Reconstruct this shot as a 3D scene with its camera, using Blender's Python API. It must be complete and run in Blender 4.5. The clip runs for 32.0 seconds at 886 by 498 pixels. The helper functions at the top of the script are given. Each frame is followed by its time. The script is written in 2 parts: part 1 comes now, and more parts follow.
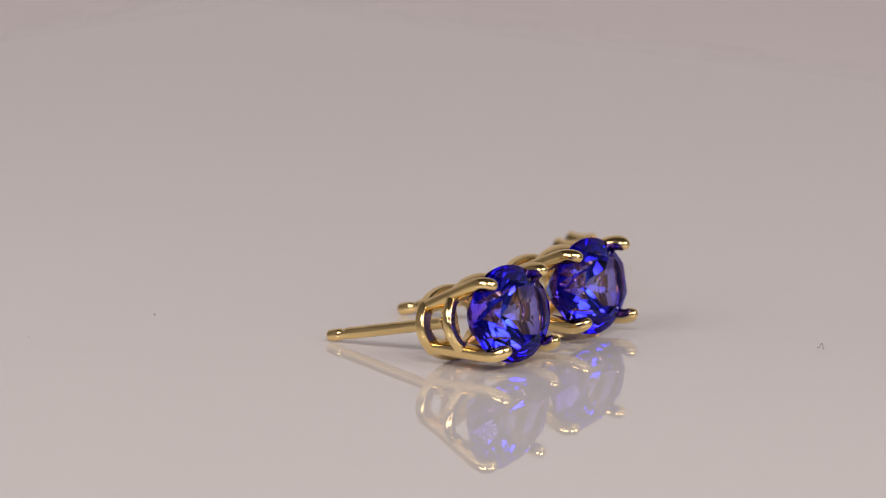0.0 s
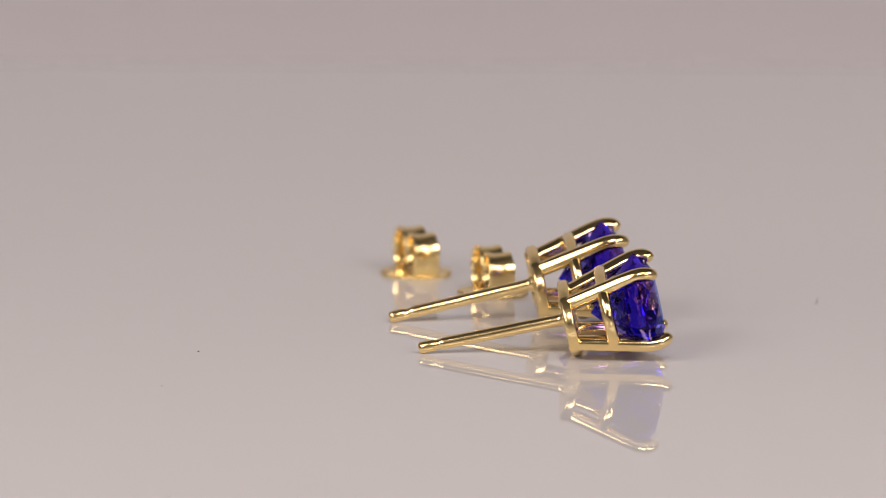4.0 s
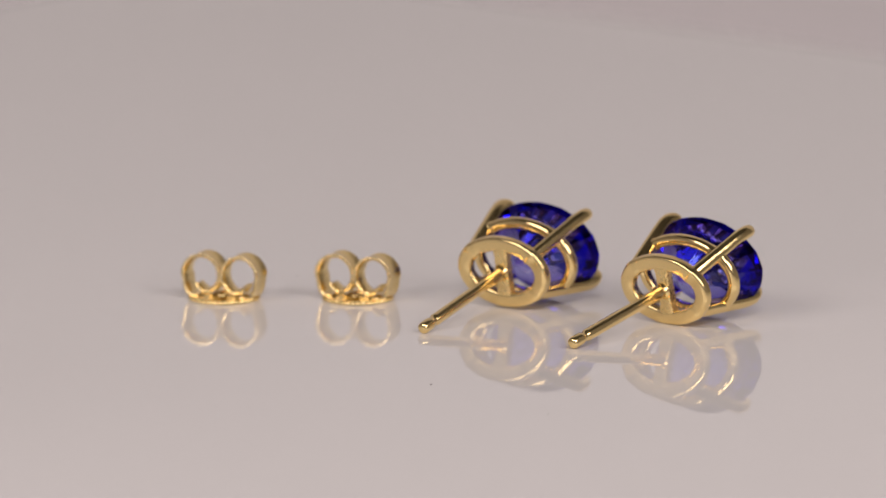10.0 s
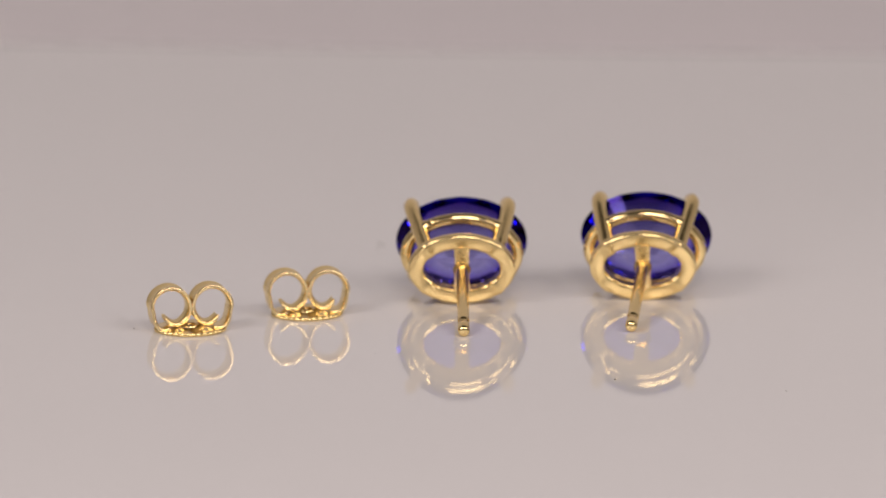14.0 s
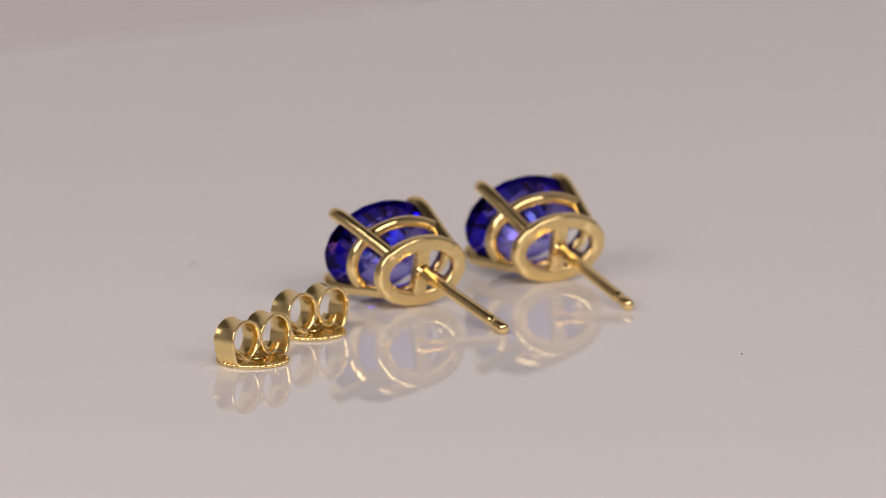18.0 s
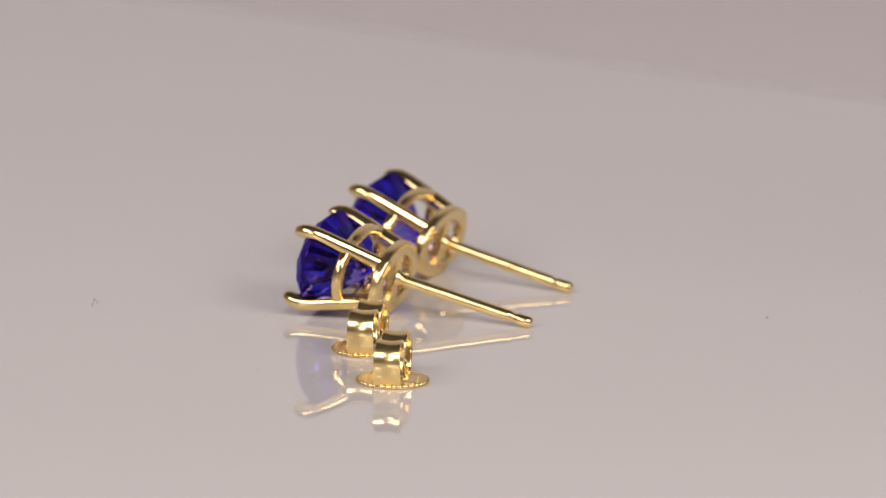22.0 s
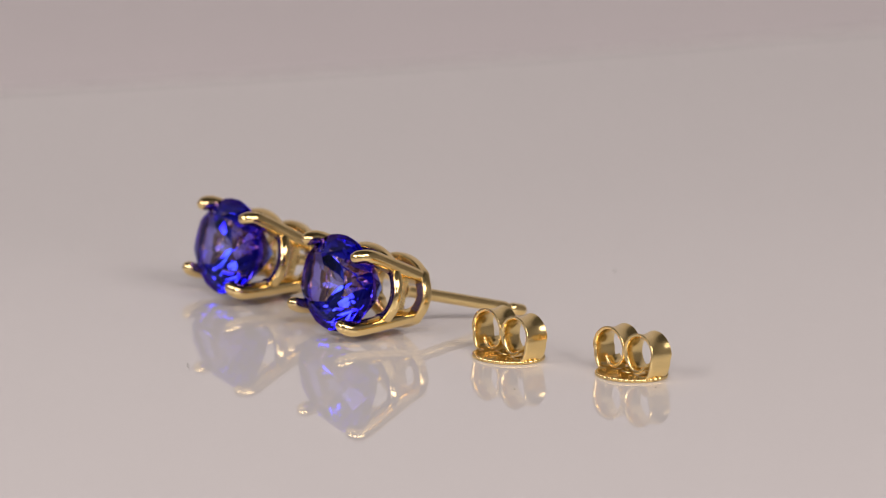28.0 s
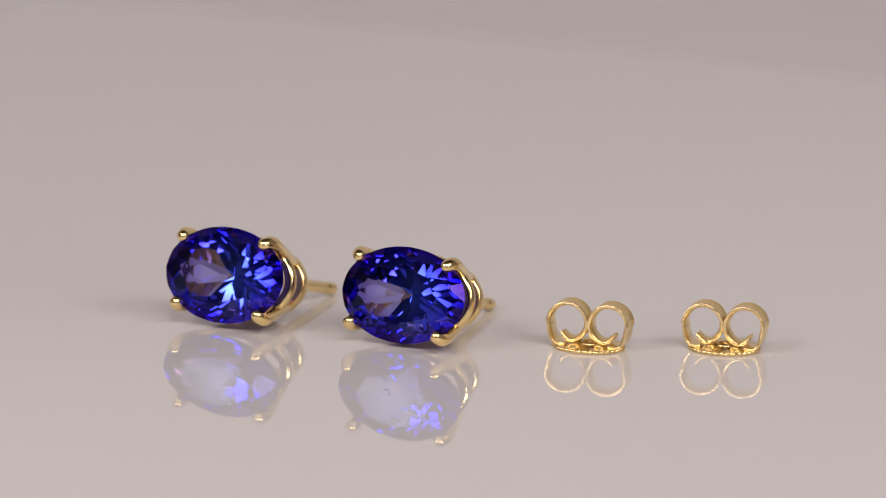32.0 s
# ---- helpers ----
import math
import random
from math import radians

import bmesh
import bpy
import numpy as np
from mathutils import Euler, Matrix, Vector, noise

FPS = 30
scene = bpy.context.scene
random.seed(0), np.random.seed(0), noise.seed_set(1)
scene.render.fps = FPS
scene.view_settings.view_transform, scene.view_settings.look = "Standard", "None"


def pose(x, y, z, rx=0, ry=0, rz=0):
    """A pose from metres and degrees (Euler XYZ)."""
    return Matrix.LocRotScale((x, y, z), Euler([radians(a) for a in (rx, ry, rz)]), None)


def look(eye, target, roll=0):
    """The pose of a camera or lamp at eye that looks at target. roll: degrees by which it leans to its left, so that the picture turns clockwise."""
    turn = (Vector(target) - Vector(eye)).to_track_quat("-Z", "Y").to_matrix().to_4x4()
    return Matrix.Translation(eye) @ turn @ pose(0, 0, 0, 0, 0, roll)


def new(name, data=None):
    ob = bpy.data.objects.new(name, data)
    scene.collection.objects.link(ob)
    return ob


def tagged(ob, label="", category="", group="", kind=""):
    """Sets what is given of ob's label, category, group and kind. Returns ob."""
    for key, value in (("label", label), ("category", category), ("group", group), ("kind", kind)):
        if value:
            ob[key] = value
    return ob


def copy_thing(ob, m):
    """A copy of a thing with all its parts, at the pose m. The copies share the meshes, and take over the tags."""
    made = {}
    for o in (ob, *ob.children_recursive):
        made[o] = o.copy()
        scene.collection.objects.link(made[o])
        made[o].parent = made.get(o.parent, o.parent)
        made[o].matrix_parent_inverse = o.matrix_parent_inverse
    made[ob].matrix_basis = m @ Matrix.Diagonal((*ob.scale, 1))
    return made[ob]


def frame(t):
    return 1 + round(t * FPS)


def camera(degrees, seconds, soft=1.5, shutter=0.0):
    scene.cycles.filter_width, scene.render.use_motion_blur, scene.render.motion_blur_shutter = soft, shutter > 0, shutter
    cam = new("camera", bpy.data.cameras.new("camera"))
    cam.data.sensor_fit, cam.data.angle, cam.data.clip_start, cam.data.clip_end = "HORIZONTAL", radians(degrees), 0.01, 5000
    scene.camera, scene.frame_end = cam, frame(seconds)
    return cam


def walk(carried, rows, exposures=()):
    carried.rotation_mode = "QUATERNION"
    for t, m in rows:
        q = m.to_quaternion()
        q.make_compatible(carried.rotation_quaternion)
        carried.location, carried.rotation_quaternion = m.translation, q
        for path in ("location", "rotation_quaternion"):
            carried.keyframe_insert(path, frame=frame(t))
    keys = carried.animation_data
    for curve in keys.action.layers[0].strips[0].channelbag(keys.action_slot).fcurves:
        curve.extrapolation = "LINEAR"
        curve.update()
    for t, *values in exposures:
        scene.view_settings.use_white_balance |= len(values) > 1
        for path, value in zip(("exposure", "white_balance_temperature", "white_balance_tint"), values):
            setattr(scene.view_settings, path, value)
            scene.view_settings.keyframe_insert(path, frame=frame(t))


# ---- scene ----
cam = camera(4.4896, 32.0, soft=1.0)
cam.data.dof.use_dof = True
cam.data.dof.focus_distance = 0.7535
cam.data.dof.aperture_fstop = 48
EYE = Vector((0.0, -0.75, 0.15404))
YAW, DIP = -0.001865, 0.196177
AIM = EYE + Vector((math.sin(YAW) * math.cos(DIP), math.cos(YAW) * math.cos(DIP), -math.sin(DIP)))
STILL = look(EYE, AIM, 0.8771)
walk(cam, [(0.0, STILL), (32.0, STILL)])

# ---- world, lamps and exposure ----
world = bpy.data.worlds.new("studio_world")
scene.world = world
world.use_nodes = True
world.node_tree.nodes["Background"].inputs["Color"].default_value = (0.5, 0.48, 0.47, 1)
world.node_tree.nodes["Background"].inputs["Strength"].default_value = 0.035
scene.view_settings.exposure = 0.0


def panel_lamp(name, eye, target, sx, sy, watts, colour):
    lamp = bpy.data.lights.new(name, "AREA")
    lamp.shape, lamp.size, lamp.size_y = "RECTANGLE", sx, sy
    lamp.energy, lamp.color = watts, colour
    ob = new(name, lamp)
    ob.matrix_basis = look(eye, target)
    return tagged(ob, kind="structure")


WARM = (1.0, 0.89, 0.87)
panel_lamp("lamp_left", (-0.43, -0.41, 0.42), (0, 0.0, 0.0), 0.36, 0.24, 1.76, WARM)
panel_lamp("lamp_right", (0.43, -0.41, 0.42), (0, 0.0, 0.0), 0.36, 0.24, 1.76, WARM)
panel_lamp("lamp_low_left", (-0.33, -0.62, 0.23), (0, 0.0, 0.0), 0.12, 0.12, 0.51, WARM)
panel_lamp("lamp_low_right", (0.33, -0.62, 0.23), (0, 0.0, 0.0), 0.12, 0.12, 0.51, WARM)
panel_lamp("lamp_front", (0.04, -0.53, 0.45), (0, 0.0, 0), 0.24, 0.17, 1.66, WARM)

# ---- materials ----
MM = 0.001


def material(name):
    m = bpy.data.materials.new(name)
    m.use_nodes = True
    return m, m.node_tree.nodes, m.node_tree.links, m.node_tree.nodes["Principled BSDF"]


def varied(m, nodes, links, shader, colour, other, scale, rough, rough2, fine, bump, depth=0.00005, stretch=1.0):
    """Two colours mixed by a broad noise, roughness by a fine one, and a fine bump."""
    coord = nodes.new("ShaderNodeTexCoord")
    broad, grain = nodes.new("ShaderNodeTexNoise"), nodes.new("ShaderNodeTexNoise")
    broad.inputs["Scale"].default_value, grain.inputs["Scale"].default_value = scale, fine
    broad.inputs["Detail"].default_value, grain.inputs["Detail"].default_value = 4, 5
    mix = nodes.new("ShaderNodeMix")
    mix.data_type = "RGBA"
    mix.inputs["A"].default_value, mix.inputs["B"].default_value = (*colour, 1), (*other, 1)
    span = nodes.new("ShaderNodeMapRange")
    span.inputs["To Min"].default_value, span.inputs["To Max"].default_value = rough, rough2
    relief = nodes.new("ShaderNodeBump")
    relief.inputs["Strength"].default_value, relief.inputs["Distance"].default_value = bump, depth
    along = nodes.new("ShaderNodeMapping")
    along.inputs["Scale"].default_value = (stretch, 1.0, 1.0)
    links.new(coord.outputs["Object"], along.inputs["Vector"])
    for n in (broad, grain):
        links.new(along.outputs["Vector"], n.inputs["Vector"])
    links.new(broad.outputs["Fac"], mix.inputs["Factor"])
    links.new(mix.outputs["Result"], shader.inputs["Base Color"])
    links.new(grain.outputs["Fac"], span.inputs["Value"])
    links.new(span.outputs["Result"], shader.inputs["Roughness"])
    links.new(grain.outputs["Fac"], relief.inputs["Height"])
    links.new(relief.outputs["Normal"], shader.inputs["Normal"])
    return m


def gold_material(name, rough, rough2, bump, colour=(0.94, 0.735, 0.36), other=(0.91, 0.69, 0.31), fine=4200, depth=0.00005, stretch=1.0):
    m, nodes, links, shader = material(name)
    shader.inputs["Metallic"].default_value = 1.0
    return varied(m, nodes, links, shader, colour, other, 300, rough, rough2, fine, bump, depth, stretch)


POLISHED = gold_material("polished_gold", 0.09, 0.19, 0.14, fine=1900)
SATIN = gold_material("satin_gold", 0.17, 0.27, 0.03)
CAST = gold_material("cast_gold", 0.20, 0.36, 0.25)
STAMPED = gold_material("stamped_gold", 0.18, 0.28, 0.30, (0.97, 0.765, 0.37), (0.94, 0.71, 0.30), 1000)


WORN = gold_material("worn_gold_wire", 0.10, 0.28, 0.32, fine=3000, depth=0.00007, stretch=0.12)
MILLED = gold_material("milled_gold_edge", 0.14, 0.30, 0.5, (0.97, 0.79, 0.44), (0.95, 0.73, 0.36), 8000, 0.00007)


def plain_material(name, colour, other, scale, rough, rough2, fine, bump):
    m, nodes, links, shader = material(name)
    return varied(m, nodes, links, shader, colour, other, scale, rough, rough2, fine, bump)


ACRYLIC = plain_material("white_acrylic", (0.695, 0.683, 0.673), (0.715, 0.703, 0.693), 14, 0.015, 0.03, 60, 0.0)
ACRYLIC.node_tree.nodes["Principled BSDF"].inputs["IOR"].default_value = 1.56
CLOTH = plain_material("white_cloth", (0.635, 0.62, 0.62), (0.675, 0.66, 0.66), 5, 0.9, 1.0, 900, 0.2)
PAPER = plain_material("white_paper", (0.755, 0.715, 0.72), (0.785, 0.745, 0.75), 6, 0.7, 0.9, 500, 0.1)
# Tones of the added walls and ceiling, set by what gold and stones mirror.
GREY_CLOTH = plain_material("grey_cloth", (0.31, 0.305, 0.30), (0.35, 0.345, 0.34), 5, 0.9, 1.0, 900, 0.2)
DARK_CLOTH = plain_material("dark_cloth", (0.08, 0.08, 0.08), (0.10, 0.10, 0.097), 5, 0.9, 1.0, 900, 0.2)
DUST = plain_material("dark_dust", (0.10, 0.09, 0.08), (0.16, 0.14, 0.12), 2000, 0.8, 0.9, 9000, 0.2)


def gem_material():
    """Tints painted by place for light's way through: pale middle, deep blue to violet by the girdle; deeper after each
    inner reflection.
    """
    m, nodes, links, shader = material("blue_violet_gem")
    nodes.remove(shader)
    coord, cloud = nodes.new("ShaderNodeTexCoord"), nodes.new("ShaderNodeTexNoise")
    cloud.inputs["Scale"].default_value, cloud.inputs["Detail"].default_value = 330, 1
    links.new(coord.outputs["Object"], cloud.inputs["Vector"])
    oval, reach, zone = nodes.new("ShaderNodeVectorMath"), nodes.new("ShaderNodeVectorMath"), nodes.new("ShaderNodeMath")
    oval.operation, reach.operation, zone.operation = "MULTIPLY", "LENGTH", "MULTIPLY_ADD"
    oval.inputs[1].default_value = (0.0, 223.0, 309.0)
    zone.inputs[1].default_value = 1.0
    links.new(coord.outputs["Object"], oval.inputs[0])
    links.new(oval.outputs["Vector"], reach.inputs[0])
    links.new(reach.outputs["Value"], zone.inputs[0])
    links.new(cloud.outputs["Fac"], zone.inputs[2])
    # Colour by distance from the axis stands in for light lost inside the stone.
    tints = []
    for value, least, most, near, far in ((reach.outputs["Value"], 0.42, 0.93, (0.68, 0.66, 0.97), (0.25, 0.13, 0.74)),
                                          (zone.outputs["Value"], 0.88, 1.48, (0.35, 0.50, 1.0), (0.24, 0.12, 0.93))):
        spread, mix = nodes.new("ShaderNodeMapRange"), nodes.new("ShaderNodeMix")
        mix.data_type = "RGBA"
        spread.inputs["From Min"].default_value, spread.inputs["From Max"].default_value = least, most
        mix.inputs["A"].default_value, mix.inputs["B"].default_value = (*near, 1), (*far, 1)
        links.new(value, spread.inputs["Value"])
        links.new(spread.outputs["Result"], mix.inputs["Factor"])
        tints.append(mix)
    clear, mirror, edge, both = (nodes.new("ShaderNode" + k) for k in ("BsdfRefraction", "BsdfAnisotropic", "Fresnel", "MixShader"))
    clear.inputs["Roughness"].default_value, mirror.inputs["Roughness"].default_value = 0.0, 0.0
    clear.inputs["IOR"].default_value, edge.inputs["IOR"].default_value = 1.69, 1.69
    links.new(tints[0].outputs["Result"], clear.inputs["Color"])
    links.new(tints[1].outputs["Result"], mirror.inputs["Color"])
    links.new(edge.outputs["Fac"], both.inputs["Fac"])
    links.new(clear.outputs["BSDF"], both.inputs[1])
    links.new(mirror.outputs["BSDF"], both.inputs[2])
    links.new(both.outputs["Shader"], nodes["Material Output"].inputs["Surface"])
    return m


GEM = gem_material()


# ---- mesh helpers ----
def part(name, bm, mat, parent, label="", smooth=True, sharp=3.2):
    mesh = bpy.data.meshes.new(name)
    bmesh.ops.recalc_face_normals(bm, faces=bm.faces)
    for f in bm.faces:
        f.smooth = smooth
    for e in bm.edges:
        e.smooth = not (len(e.link_faces) == 2 and e.calc_face_angle() > sharp)
    bm.to_mesh(mesh)
    bm.free()
    mesh.materials.append(mat)
    ob = new(name, mesh)
    ob.parent = parent
    return tagged(ob, label)


def skin(bm, rings, closed_path=False, cap=True):
    """Joins rings of points, each closed in itself, into a tube."""
    loops = [[bm.verts.new(p) for p in ring] for ring in rings]
    n = len(loops[0])
    pairs = list(zip(loops, loops[1:])) + ([(loops[-1], loops[0])] if closed_path else [])
    for a, b in pairs:
        for i in range(n):
            j = (i + 1) % n
            bm.faces.new((a[i], a[j], b[j], b[i]))
    if cap and not closed_path:
        bm.faces.new(loops[0])
        bm.faces.new(loops[-1])
    return loops


def rounded(n, half_a, half_b, power):
    """Points of a rounded rectangle."""
    out = []
    for i in range(n):
        c, s = math.cos(2 * math.pi * i / n), math.sin(2 * math.pi * i / n)
        out.append((half_a * math.copysign(abs(c) ** (2 / power), c), half_b * math.copysign(abs(s) ** (2 / power), s)))
    return out


def oval_ring(bm, x, a, b, half_r, half_x, power, seg=144, n=20, joint=45, swell=0.0):
    """An oval ring round the x axis with a rounded section; a along y, b along z, to the section's middle.
    It swells where it is soldered to four prongs, at the angle joint and its mirrors."""
    rings = []
    for i in range(seg):
        t = 2 * math.pi * i / seg
        c = Vector((x, a * math.cos(t), b * math.sin(t)))
        out = Vector((0, b * math.cos(t), a * math.sin(t))).normalized()
        off = abs(math.degrees(math.atan2(abs(math.sin(t)), abs(math.cos(t)))) - joint)
        k = 1 + swell * math.exp(-((off / 6.5) ** 2))
        rings.append([(c + out * u * (0.5 + 0.5 * k) + Vector((v * k, 0, 0))) * MM for u, v in rounded(n, half_r, half_x, power)])
    skin(bm, rings, closed_path=True)


def lathe(bm, profile, n=28):
    """Turns (x, radius) round the x axis."""
    skin(bm, [[Vector((x, r * math.cos(2 * math.pi * i / n), r * math.sin(2 * math.pi * i / n))) * MM for i in range(n)] for x, r in profile])


# ---- the setting ----
def slab(name, cx, cy, cz, sx, sy, sz, mat, label):
    bm = bmesh.new()
    bmesh.ops.create_cube(bm, size=1)
    bmesh.ops.scale(bm, vec=(sx, sy, sz), verts=bm.verts)
    bmesh.ops.translate(bm, vec=(cx, cy, cz), verts=bm.verts)
    ob = part(name, bm, mat, None, label, smooth=False)
    return tagged(ob, kind="structure")


FLOOR_Z = -0.016
slab("floor", 0, -0.25, FLOOR_Z - 0.01, 1.6, 2.0, 0.02, PAPER, "white floor under the turning sheet")
# Unseen walls and ceiling, added to shape the light and the reflections.
slab("wall_back", 0, 0.47, 0.40, 1.6, 0.02, 0.89, CLOTH, "added white back wall, mirrored in the sheet")
slab("wall_left", -0.81, -0.25, 0.40, 0.02, 2.0, 0.89, GREY_CLOTH, "unseen grey side wall, added for reflections")
slab("wall_right", 0.81, -0.25, 0.40, 0.02, 2.0, 0.89, GREY_CLOTH, "unseen grey side wall, added for reflections")
slab("wall_front", 0, -1.26, 0.40, 1.6, 0.02, 0.89, GREY_CLOTH, "unseen grey wall behind the viewpoint, added for reflections")
slab("ceiling", 0, -0.25, 0.86, 1.64, 2.04, 0.02, DARK_CLOTH, "unseen dark ceiling, added for dark reflections")


# ---- the turning sheet ----
BENDS = ((2, 0, -0.3367), (1, 1, -0.6588), (0, 2, -0.0548), (3, 0, -0.3633), (2, 1, 0.9124), (1, 2, 0.1876), (0, 3, 0.6367))


def sheet_z(x, y):
    """The height of the sheet's slightly uneven top, in metres."""
    u, v = math.tanh(x / 0.036), math.tanh(y / 0.036)
    return MM * sum(k * u ** i * v ** j for i, j, k in BENDS)


def display_sheet():
    top = new("display_sheet")
    bm = bmesh.new()
    n, half, turn = 120, 0.1002, Matrix.Rotation(radians(55.05), 3, "Z")
    middle = Vector((0.0074, 0.0054, 0))
    grid = []
    for i in range(n + 1):
        row = []
        for j in range(n + 1):
            p = turn @ Vector((half * (2 * i / n - 1), half * (2 * j / n - 1), 0)) + middle
            row.append(bm.verts.new((p.x, p.y, sheet_z(p.x, p.y))))
        grid.append(row)
    for i in range(n):
        for j in range(n):
            bm.faces.new((grid[i][j], grid[i + 1][j], grid[i + 1][j + 1], grid[i][j + 1]))
    rim = [grid[i][0] for i in range(n)] + [grid[n][j] for j in range(n)] + [grid[i][n] for i in range(n, 0, -1)] + [grid[0][j] for j in range(n, 0, -1)]
    last = rim
    for out, down in ((0.0005, 0.0002), (0.0009, 0.0006), (0.0010, 0.0011), (0.0010, 0.0024), (0.0006, 0.0030)):
        ring = []
        for v in rim:
            way = (v.co - middle).normalized()
            ring.append(bm.verts.new((v.co.x + way.x * out, v.co.y + way.y * out, v.co.z - down)))
        for i in range(len(rim)):
            j = (i + 1) % len(rim)
            bm.faces.new((last[i], last[j], ring[j], ring[i]))
        last = ring
    bm.faces.new(last)
    part("sheet", bm, ACRYLIC, top)
    bm = bmesh.new()
    bmesh.ops.create_cone(bm, cap_ends=True, segments=64, radius1=0.06, radius2=0.06, depth=0.0120)
    bmesh.ops.translate(bm, vec=(0, 0, -0.0045 - 0.0060), verts=bm.verts)
    part("turning_base", bm, GREY_CLOTH, top, "grey round base under the sheet", smooth=False)
    return tagged(top, "glossy white acrylic sheet on a turning base", "display sheet", kind="structure")


# ---- stud earrings: x along the post, y along the stone's length, z along its breadth, in millimetres ----
GEM_A, GEM_B = 4.48, 3.24


def clipped(poly, place, normal):
    """What of a flat polygon lies behind a plane."""
    out = []
    for p, q in zip(poly, poly[1:] + poly[:1]):
        a, b = (p - place).dot(normal), (q - place).dot(normal)
        if a <= 0:
            out.append(p)
        if (a < 0 < b) or (b < 0 < a):
            out.append(p + (q - p) * (a / (a - b)))
    return out


def facet(angle, r, h, slope, side):
    """A facet's plane, which faces the angle and passes the height h at the radius r; side 1: crown, -1: pavilion."""
    out = Vector((0, math.cos(angle), math.sin(angle)))
    return out * r + Vector((-h, 0, 0)), (out * slope + Vector((-side, 0, 0))).normalized()


PAVILION = ((8, 0.5, 0.0, 0.0, 0.88), (8, 0.0, 0.4, 0.36, 0.97), (16, 0.5, 1.0, 1.0, 1.14))


def gem_planes(crown, deep, girdle, table):
    """The planes of a brilliant's facets, on a circle of radius 1; PAVILION's tiers: count, offset, radius, height, slope."""
    step = math.pi / 8
    slope = (crown - girdle) / (1 - table)
    planes = [(Vector((-crown, 0, 0)), Vector((-1, 0, 0)))]
    for k in range(8):
        planes.append(facet(2 * k * step, 1, girdle, slope, 1))
        planes.append(facet((2 * k + 1) * step, table * math.cos(step), crown, slope * 0.62, 1))
    for k in range(16):
        planes.append(facet((k + 0.5) * step, math.cos(step / 2), girdle * 1.15, slope * 1.32, 1))
    for count, offset, r, h, tilt in PAVILION:
        for k in range(count):
            planes.append(facet((k + offset) * 2 * math.pi / count, r, h - deep, tilt, -1))
    for k in range(80):
        out = Vector((0, math.cos(2 * math.pi * k / 80), math.sin(2 * math.pi * k / 80)))
        planes.append((out, out))
    return planes


def gem_mesh():
    """A brilliant cut: a solid bounded by the planes of its facets, stretched to an oval."""
    planes = gem_planes(0.29, 1.014, 0.006, 0.619)
    bm = bmesh.new()
    for i, (place, normal) in enumerate(planes):
        u = normal.orthogonal().normalized()
        v = normal.cross(u)
        poly = [place + u * 4 + v * 4, place - u * 4 + v * 4, place - u * 4 - v * 4, place + u * 4 - v * 4]
        for j, (other, way) in enumerate(planes):
            if j != i and poly:
                poly = clipped(poly, other, way)
        if len(poly) > 2:
            bm.faces.new([bm.verts.new(Vector((p.x * 3.55 + 0.75, p.y * GEM_A, p.z * GEM_B)) * MM) for p in poly])
    bmesh.ops.remove_doubles(bm, verts=bm.verts, dist=2e-6)
    bmesh.ops.dissolve_degenerate(bm, dist=2e-6, edges=bm.edges)
    return bm


def prong_mesh(sy, sz, shift):
    """A claw from the base ring to the stone's edge, folded over the crown."""
    way = [(5.95, 2.36, 1.26), (5.5, 2.42, 1.33), (4.2, 2.64, 1.63), (2.8, 2.88, 1.96), (1.6, 3.09, 2.25), (0.9, 3.20, 2.39),
           (0.45, 3.24, 2.43), (0.1, 3.20, 2.39), (-0.12, 3.12, 2.32), (-0.27, 3.03, 2.24), (-0.38, 2.93, 2.16), (-0.43, 2.86, 2.10)]
    size = [0.85, 0.96, 0.98, 1.0, 1.0, 1.0, 0.97, 0.93, 0.90, 0.82, 0.64, 0.30]
    rings = []
    for i, (x, y, z) in enumerate(way):
        a, b = Vector(way[max(i - 1, 0)]), Vector(way[min(i + 1, len(way) - 1)])
        along = (b - a).normalized()
        radial = Vector((0, y, z)).normalized()
        side = along.cross(radial).normalized()
        radial = side.cross(along).normalized()
        s = size[i]
        ring = [Vector((x, y, z)) + radial * u * s + side * v * s for u, v in rounded(32, 0.53, 0.48, 2.7 - 0.05 * i)]
        lean = max(0.0, min(1.0, (5.5 - x) / 5.5))
        rings.append([(Vector((p.x, p.y * sy, p.z * sz)) + Vector(shift) * lean) * MM for p in ring])
    bm = bmesh.new()
    skin(bm, rings)
    return bm


def post_mesh():
    length = 10.0
    bm = bmesh.new()
    lathe(bm, [(-0.05, 0.62), (0.05, 0.60), (0.18, 0.50), (0.32, 0.43), (0.5, 0.41), (4, 0.41), (length - 1.75, 0.41), (length - 1.62, 0.40),
               (length - 1.52, 0.34), (length - 1.38, 0.325), (length - 1.22, 0.34), (length - 1.10, 0.40), (length - 0.95, 0.41),
               (length - 0.30, 0.41), (length - 0.12, 0.37), (length - 0.03, 0.27), (length, 0.12)])
    return bm


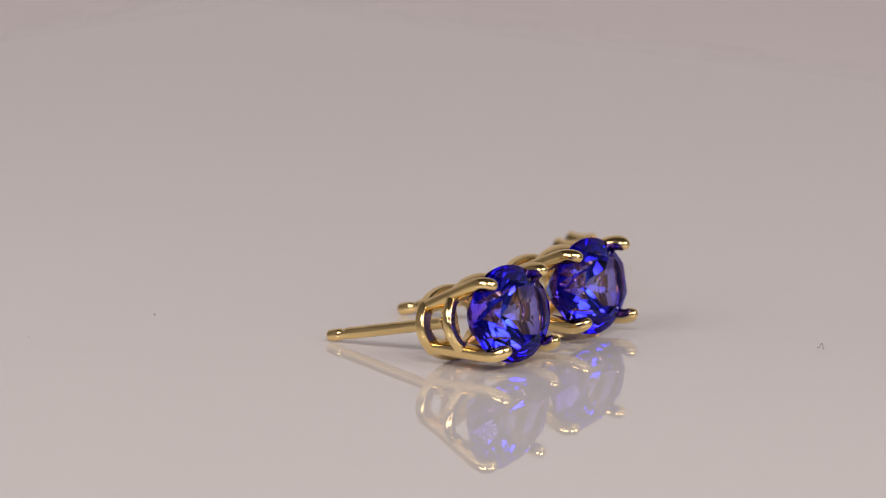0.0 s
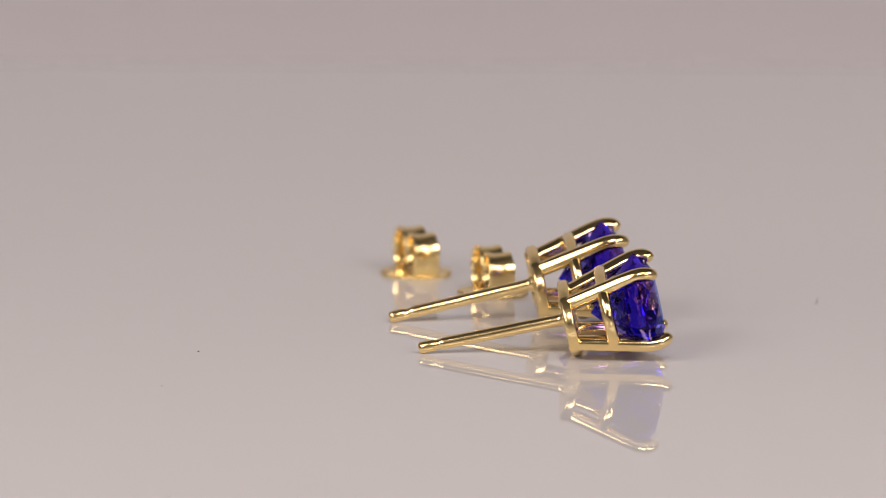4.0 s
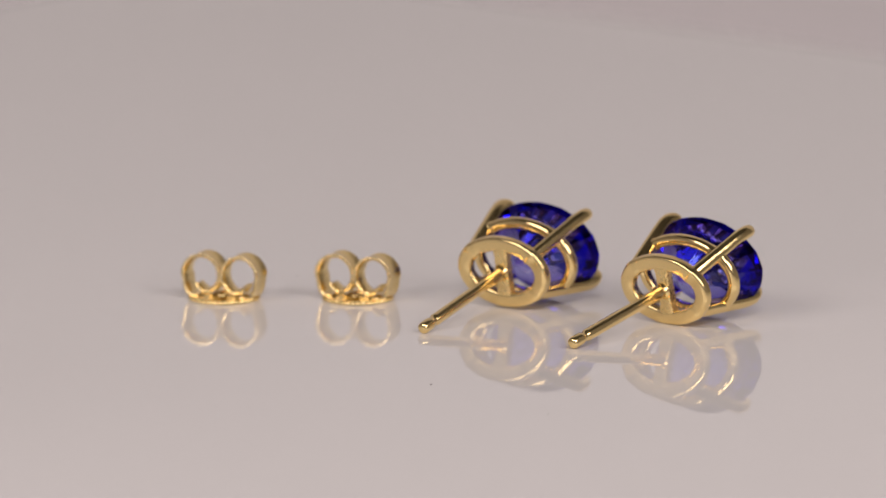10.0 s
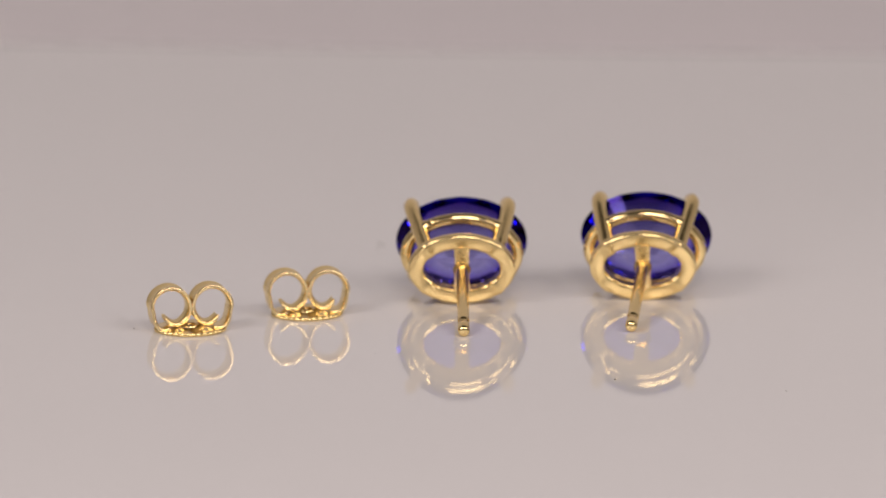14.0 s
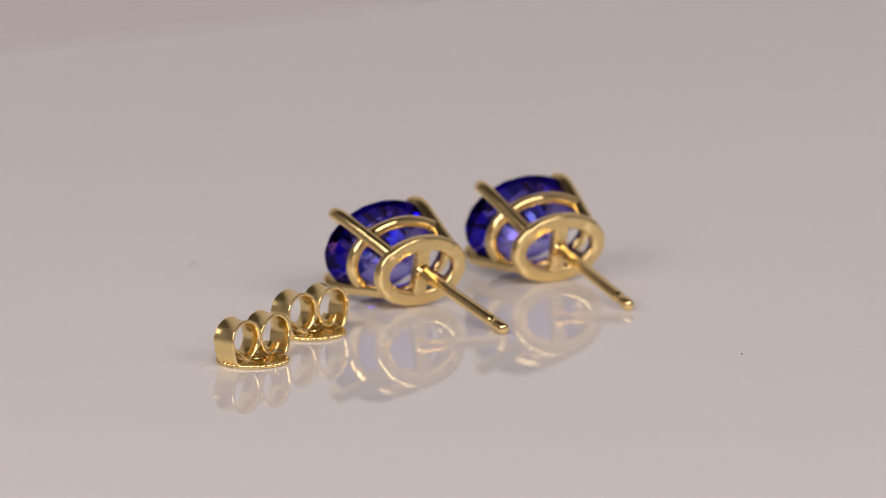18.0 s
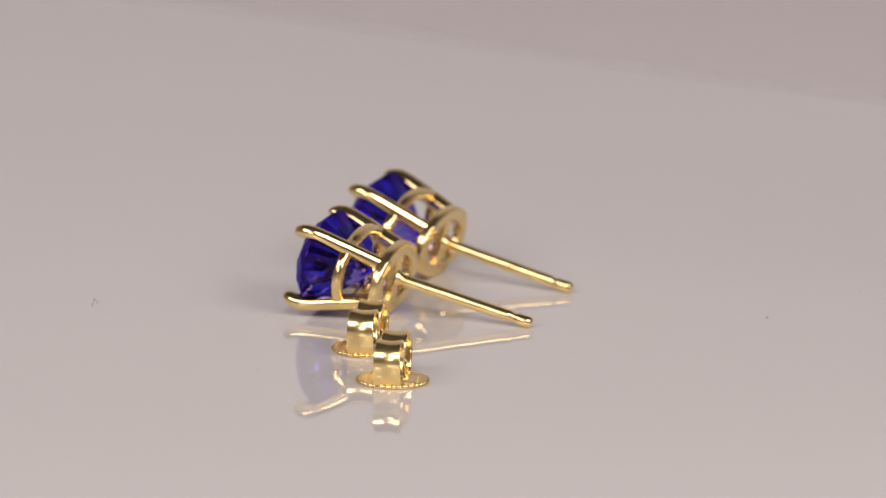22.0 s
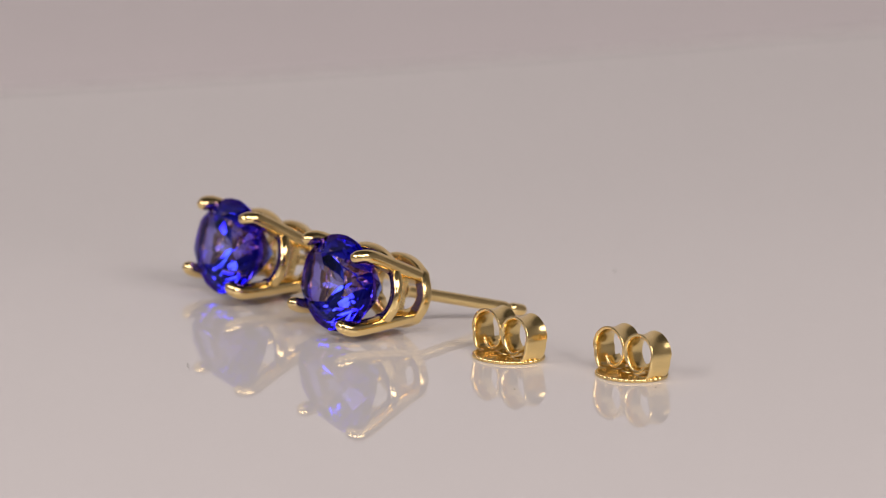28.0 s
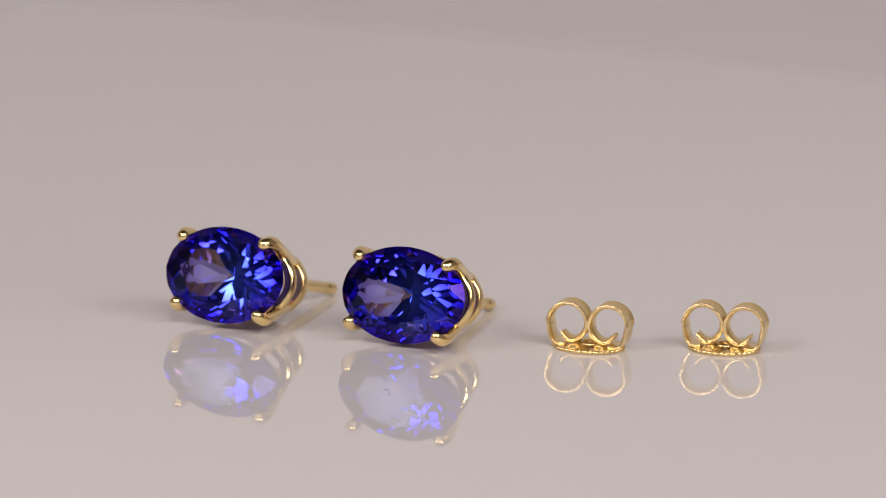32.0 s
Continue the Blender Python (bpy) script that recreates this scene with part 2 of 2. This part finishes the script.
def stud_earring(bend_y, bend_z, shifts):
    top = new("stud_earring")
    part("gemstone", gem_mesh(), GEM, top, "oval faceted blue violet gemstone", smooth=False)
    bm = bmesh.new()
    oval_ring(bm, 5.76, 3.13, 2.00, 0.51, 0.38, 4.2, n=48, joint=41.5, swell=0.20)
    part("base_ring", bm, SATIN, top, "satin gold oval base ring")
    bm = bmesh.new()
    rings = []
    for i in range(13):
        z = -1.85 + 3.7 * i / 12
        wide = 0.50 + 0.22 * (abs(z) / 1.85) ** 6
        rings.append([Vector((5.76 + v, u, z)) * MM for u, v in rounded(40, wide, 0.36, 7)])
    skin(bm, rings)
    part("crossbar", bm, CAST, top, "satin gold bar across the base ring")
    bm = bmesh.new()
    oval_ring(bm, 3.15, 3.80, 2.56, 0.40, 0.40, 2.3, joint=45, swell=0.55)
    part("gallery_rail", bm, POLISHED, top, "polished gold oval gallery wire")
    for (sy, sz), shift in zip(((1, 1), (1, -1), (-1, 1), (-1, -1)), shifts):
        part("prong", prong_mesh(sy, sz, shift), POLISHED, top)
    post = part("post", post_mesh(), WORN, top, "polished gold ear post with a notched tip")
    post.matrix_basis = pose(6.1 * MM, 0, 0, 0, math.degrees(math.atan2(-bend_z, 10.0)), math.degrees(math.atan2(bend_y, 10.0)))
    return tagged(top, "yellow gold claw stud earring with oval blue violet gemstone", "earring", "pair of stud earrings")


# ---- butterfly clutches: x across the strip's loops, y across the strip, z up, in millimetres ----
def plate_mesh():
    bm = bmesh.new()
    n, teeth = 288, 34
    rows = [(0.70, 0.34), (0.95, 0.30), (1.25, 0.24), (1.5, 0.20), (1.8, 0.17), (2.08, 0.19), (2.24, 0.22),
            (2.33, 0.19), (2.345, 0.10), (2.32, 0.02), (2.24, 0.0), (1.2, 0.0), (0.70, 0.0)]
    loops = []
    for r, z in rows:
        ring = []
        for i in range(n):
            t = 2 * math.pi * i / n
            lift = 0.10 * max(0.0, -math.cos(4 * t)) if 0.9 < r < 1.7 and z > 0.1 else 0
            rr = r + (0.11 * abs(math.cos(t * teeth / 2)) if r > 2.15 else 0)
            lift += 0.04 * abs(math.cos(t * teeth / 2)) if r > 2.0 and z > 0.15 else 0
            ring.append(Vector((rr * math.cos(t), rr * math.sin(t), z + lift)) * MM)
        loops.append(ring)
    skin(bm, loops, closed_path=True)
    return bm


def collar_mesh():
    """The raised rim of the plate's hole."""
    bm = bmesh.new()
    rows = [(0.42, 0.03), (0.42, 0.36), (0.48, 0.42), (0.60, 0.44), (0.71, 0.40), (0.76, 0.32), (0.76, 0.03)]
    skin(bm, [[Vector((r * math.cos(math.pi * i / 24), r * math.sin(math.pi * i / 24), z)) * MM for i in range(48)] for r, z in rows], closed_path=True)
    return bm


def curl_mesh(side):
    """Half of the strip: from the plate's edge up, over and down in the middle, with its end curled in."""
    path = [(1.50, 0.22), (1.9, 0.20), (2.12, 0.22), (2.30, 0.32), (2.44, 0.52), (2.54, 0.80), (2.60, 1.06)]
    cx, cz = 1.42, 1.73
    for i in range(91):
        k = i / 90
        a = radians(-15 + 312 * k)
        r = 1.24 - 0.53 * max(0.0, (k - 0.825) / 0.175) ** 1.5
        path.append((cx + r * math.cos(a), cz + r * math.sin(a)))
    rings = []
    for i, (x, z) in enumerate(path):
        a, b = path[max(i - 1, 0)], path[min(i + 1, len(path) - 1)]
        dx, dz = b[0] - a[0], b[1] - a[1]
        d = math.hypot(dx, dz)
        nx, nz = dz / d, -dx / d
        top = max(0.0, (z - 1.7) / 1.4)
        half = 0.90 - 0.08 * top if i < 46 else 0.85 - 0.004 * (i - 46)
        outer, inner = [], []
        for v, thick in ((-1, 0.05), (-0.985, 0.085), (-0.95, 0.110), (-0.86, 0.120), (-0.6, 0.120), (-0.3, 0.120), (0, 0.120),
                         (0.3, 0.120), (0.6, 0.120), (0.86, 0.120), (0.95, 0.110), (0.985, 0.085), (1, 0.05)):
            flare = 0.15 * min(1.0, i / 12) * v * v
            edge = thick * (1.0 if i < 94 else 1.0 - 0.2 * (i - 93))
            outer.append((v * half, edge + flare))
            inner.append((v * half, -edge + flare))
        ring = [Vector((side * (x + nx * (u - 0.05)), v, z + nz * (u - 0.05))) * MM for v, u in outer + inner[::-1]]
        rings.append(ring)
    bm = bmesh.new()
    skin(bm, rings)
    bm.normal_update()
    for f in bm.faces:
        f.material_index = 1 if abs(f.normal.y) > 0.85 else 0
    return bm


def earring_clutch():
    top = new("earring_clutch")
    part("plate", plate_mesh(), STAMPED, top, "scalloped round gold plate")
    part("collar", collar_mesh(), STAMPED, top, "raised gold rim round the hole")
    for side in (1, -1):
        curl = part("curl", curl_mesh(side), STAMPED, top, "curled gold strip", sharp=0.6)
        curl.data.materials.append(MILLED)
    return tagged(top, "yellow gold butterfly earring clutch with two curled loops", "earring clutch", "pair of earring clutches")


# ---- dust ----
def dust_speck(size):
    bm = bmesh.new()
    bmesh.ops.create_icosphere(bm, subdivisions=2, radius=size * MM)
    for v in bm.verts:
        v.co *= 0.75 + 0.5 * random.random()
        v.co.z *= 0.5
    ob = part("dust_speck", bm, DUST, None)
    return tagged(ob, "tiny dark dust speck lying on the sheet", "dust", "dust on the sheet")


def dust_hair():
    bm = bmesh.new()
    rings = []
    for i in range(25):
        k = i / 24
        a = radians(-60 + 250 * k)
        x, z = 0.17 * math.cos(a) + 0.16 * k, 0.42 + 0.26 * math.sin(a) - 0.32 * k
        rings.append([Vector((x, 0.5 * k + 0.02 * math.cos(2 * math.pi * j / 6), z + 0.02 * math.sin(2 * math.pi * j / 6))) * MM for j in range(6)])
    skin(bm, rings)
    ob = part("dust_hair", bm, DUST, None)
    return tagged(ob, "short curled dark fibre lying on the sheet", "fibre", "dust on the sheet")


SHEET = display_sheet()
STUD_1 = stud_earring(-0.323, 0.147, ((0.02, -0.09, -0.10), (-0.07, -0.33, 0.05), (0.12, 0.04, 0.10), (0.20, -0.19, -0.07)))
STUD_2 = stud_earring(0.093, -0.463, ((-0.05, -0.06, 0.02), (-0.15, 0.11, 0.17), (0.01, -0.22, -0.02), (-0.01, -0.01, -0.16)))
BACK_1 = earring_clutch()
BACK_2 = copy_thing(BACK_1, Matrix())
SPECKS = [(dust_speck(s), x, y) for s, x, y in ((0.07, -20.9, 0.7), (0.04, -29.1, -7.5), (0.04, 10.0, 19.9), (0.04, 16.0, 12.5), (0.035, -5.7, 10.2), (0.04, -46.3, -34.9))]
HAIR = dust_hair()

# ---- what turns ----
TURN = 0.15080
LEAN = pose(0, 0, 0, -1.464, 0.026, 0)


def seat(x, y, z, rx, ry, rz):
    return pose(x * MM, y * MM, z * MM) @ Matrix.Rotation(radians(rz), 4, "Z") @ Matrix.Rotation(radians(ry), 4, "Y") @ Matrix.Rotation(radians(rx), 4, "X")


def lowest(ob, m):
    """The least height of a thing's parts over the sheet in the pose m."""
    low = 1.0
    for p in ob.children_recursive or [ob]:
        turned = m @ p.matrix_basis if p is not ob else m
        for v in p.data.vertices:
            q = turned @ v.co
            low = min(low, q.z - sheet_z(q.x, q.y))
    return low


def level(x, y):
    """The turn that lays a thing flat on the sheet at x, y in millimetres."""
    e = 0.0005
    x, y = x * MM, y * MM
    n = Vector((sheet_z(x - e, y) - sheet_z(x + e, y), sheet_z(x, y - e) - sheet_z(x, y + e), 2 * e))
    return Vector((0, 0, 1)).rotation_difference(n).to_matrix().to_4x4()


def flat(x, y, rz):
    return pose(x * MM, y * MM, sheet_z(x * MM, y * MM)) @ level(x, y) @ pose(0, 0, 0, 0, 0, rz)


def grounded(ob, m):
    return Matrix.Translation((0, 0, 0.00001 - lowest(ob, m))) @ m


def motions():
    things = [(SHEET, Matrix())]
    laid = [(STUD_1, seat(3.819, -17.043, 3.817, 0.12, 12.77, 145.54)), (STUD_2, seat(9.274, -5.471, 3.766, -0.37, 10.11, 149.40)),
            (BACK_1, flat(7.64, 16.87, 71.7)), (BACK_2, flat(7.78, 7.68, 69.1)), (HAIR, flat(23.8, -7.7, -70))]
    laid += [(ob, flat(x, y, 0)) for ob, x, y in SPECKS]
    things += [(ob, grounded(ob, m)) for ob, m in laid]
    for ob, m in things:
        walk(ob, [(t / 2, Matrix.Rotation(TURN * t / 2, 4, "Z") @ LEAN @ m) for t in range(65)])


motions()
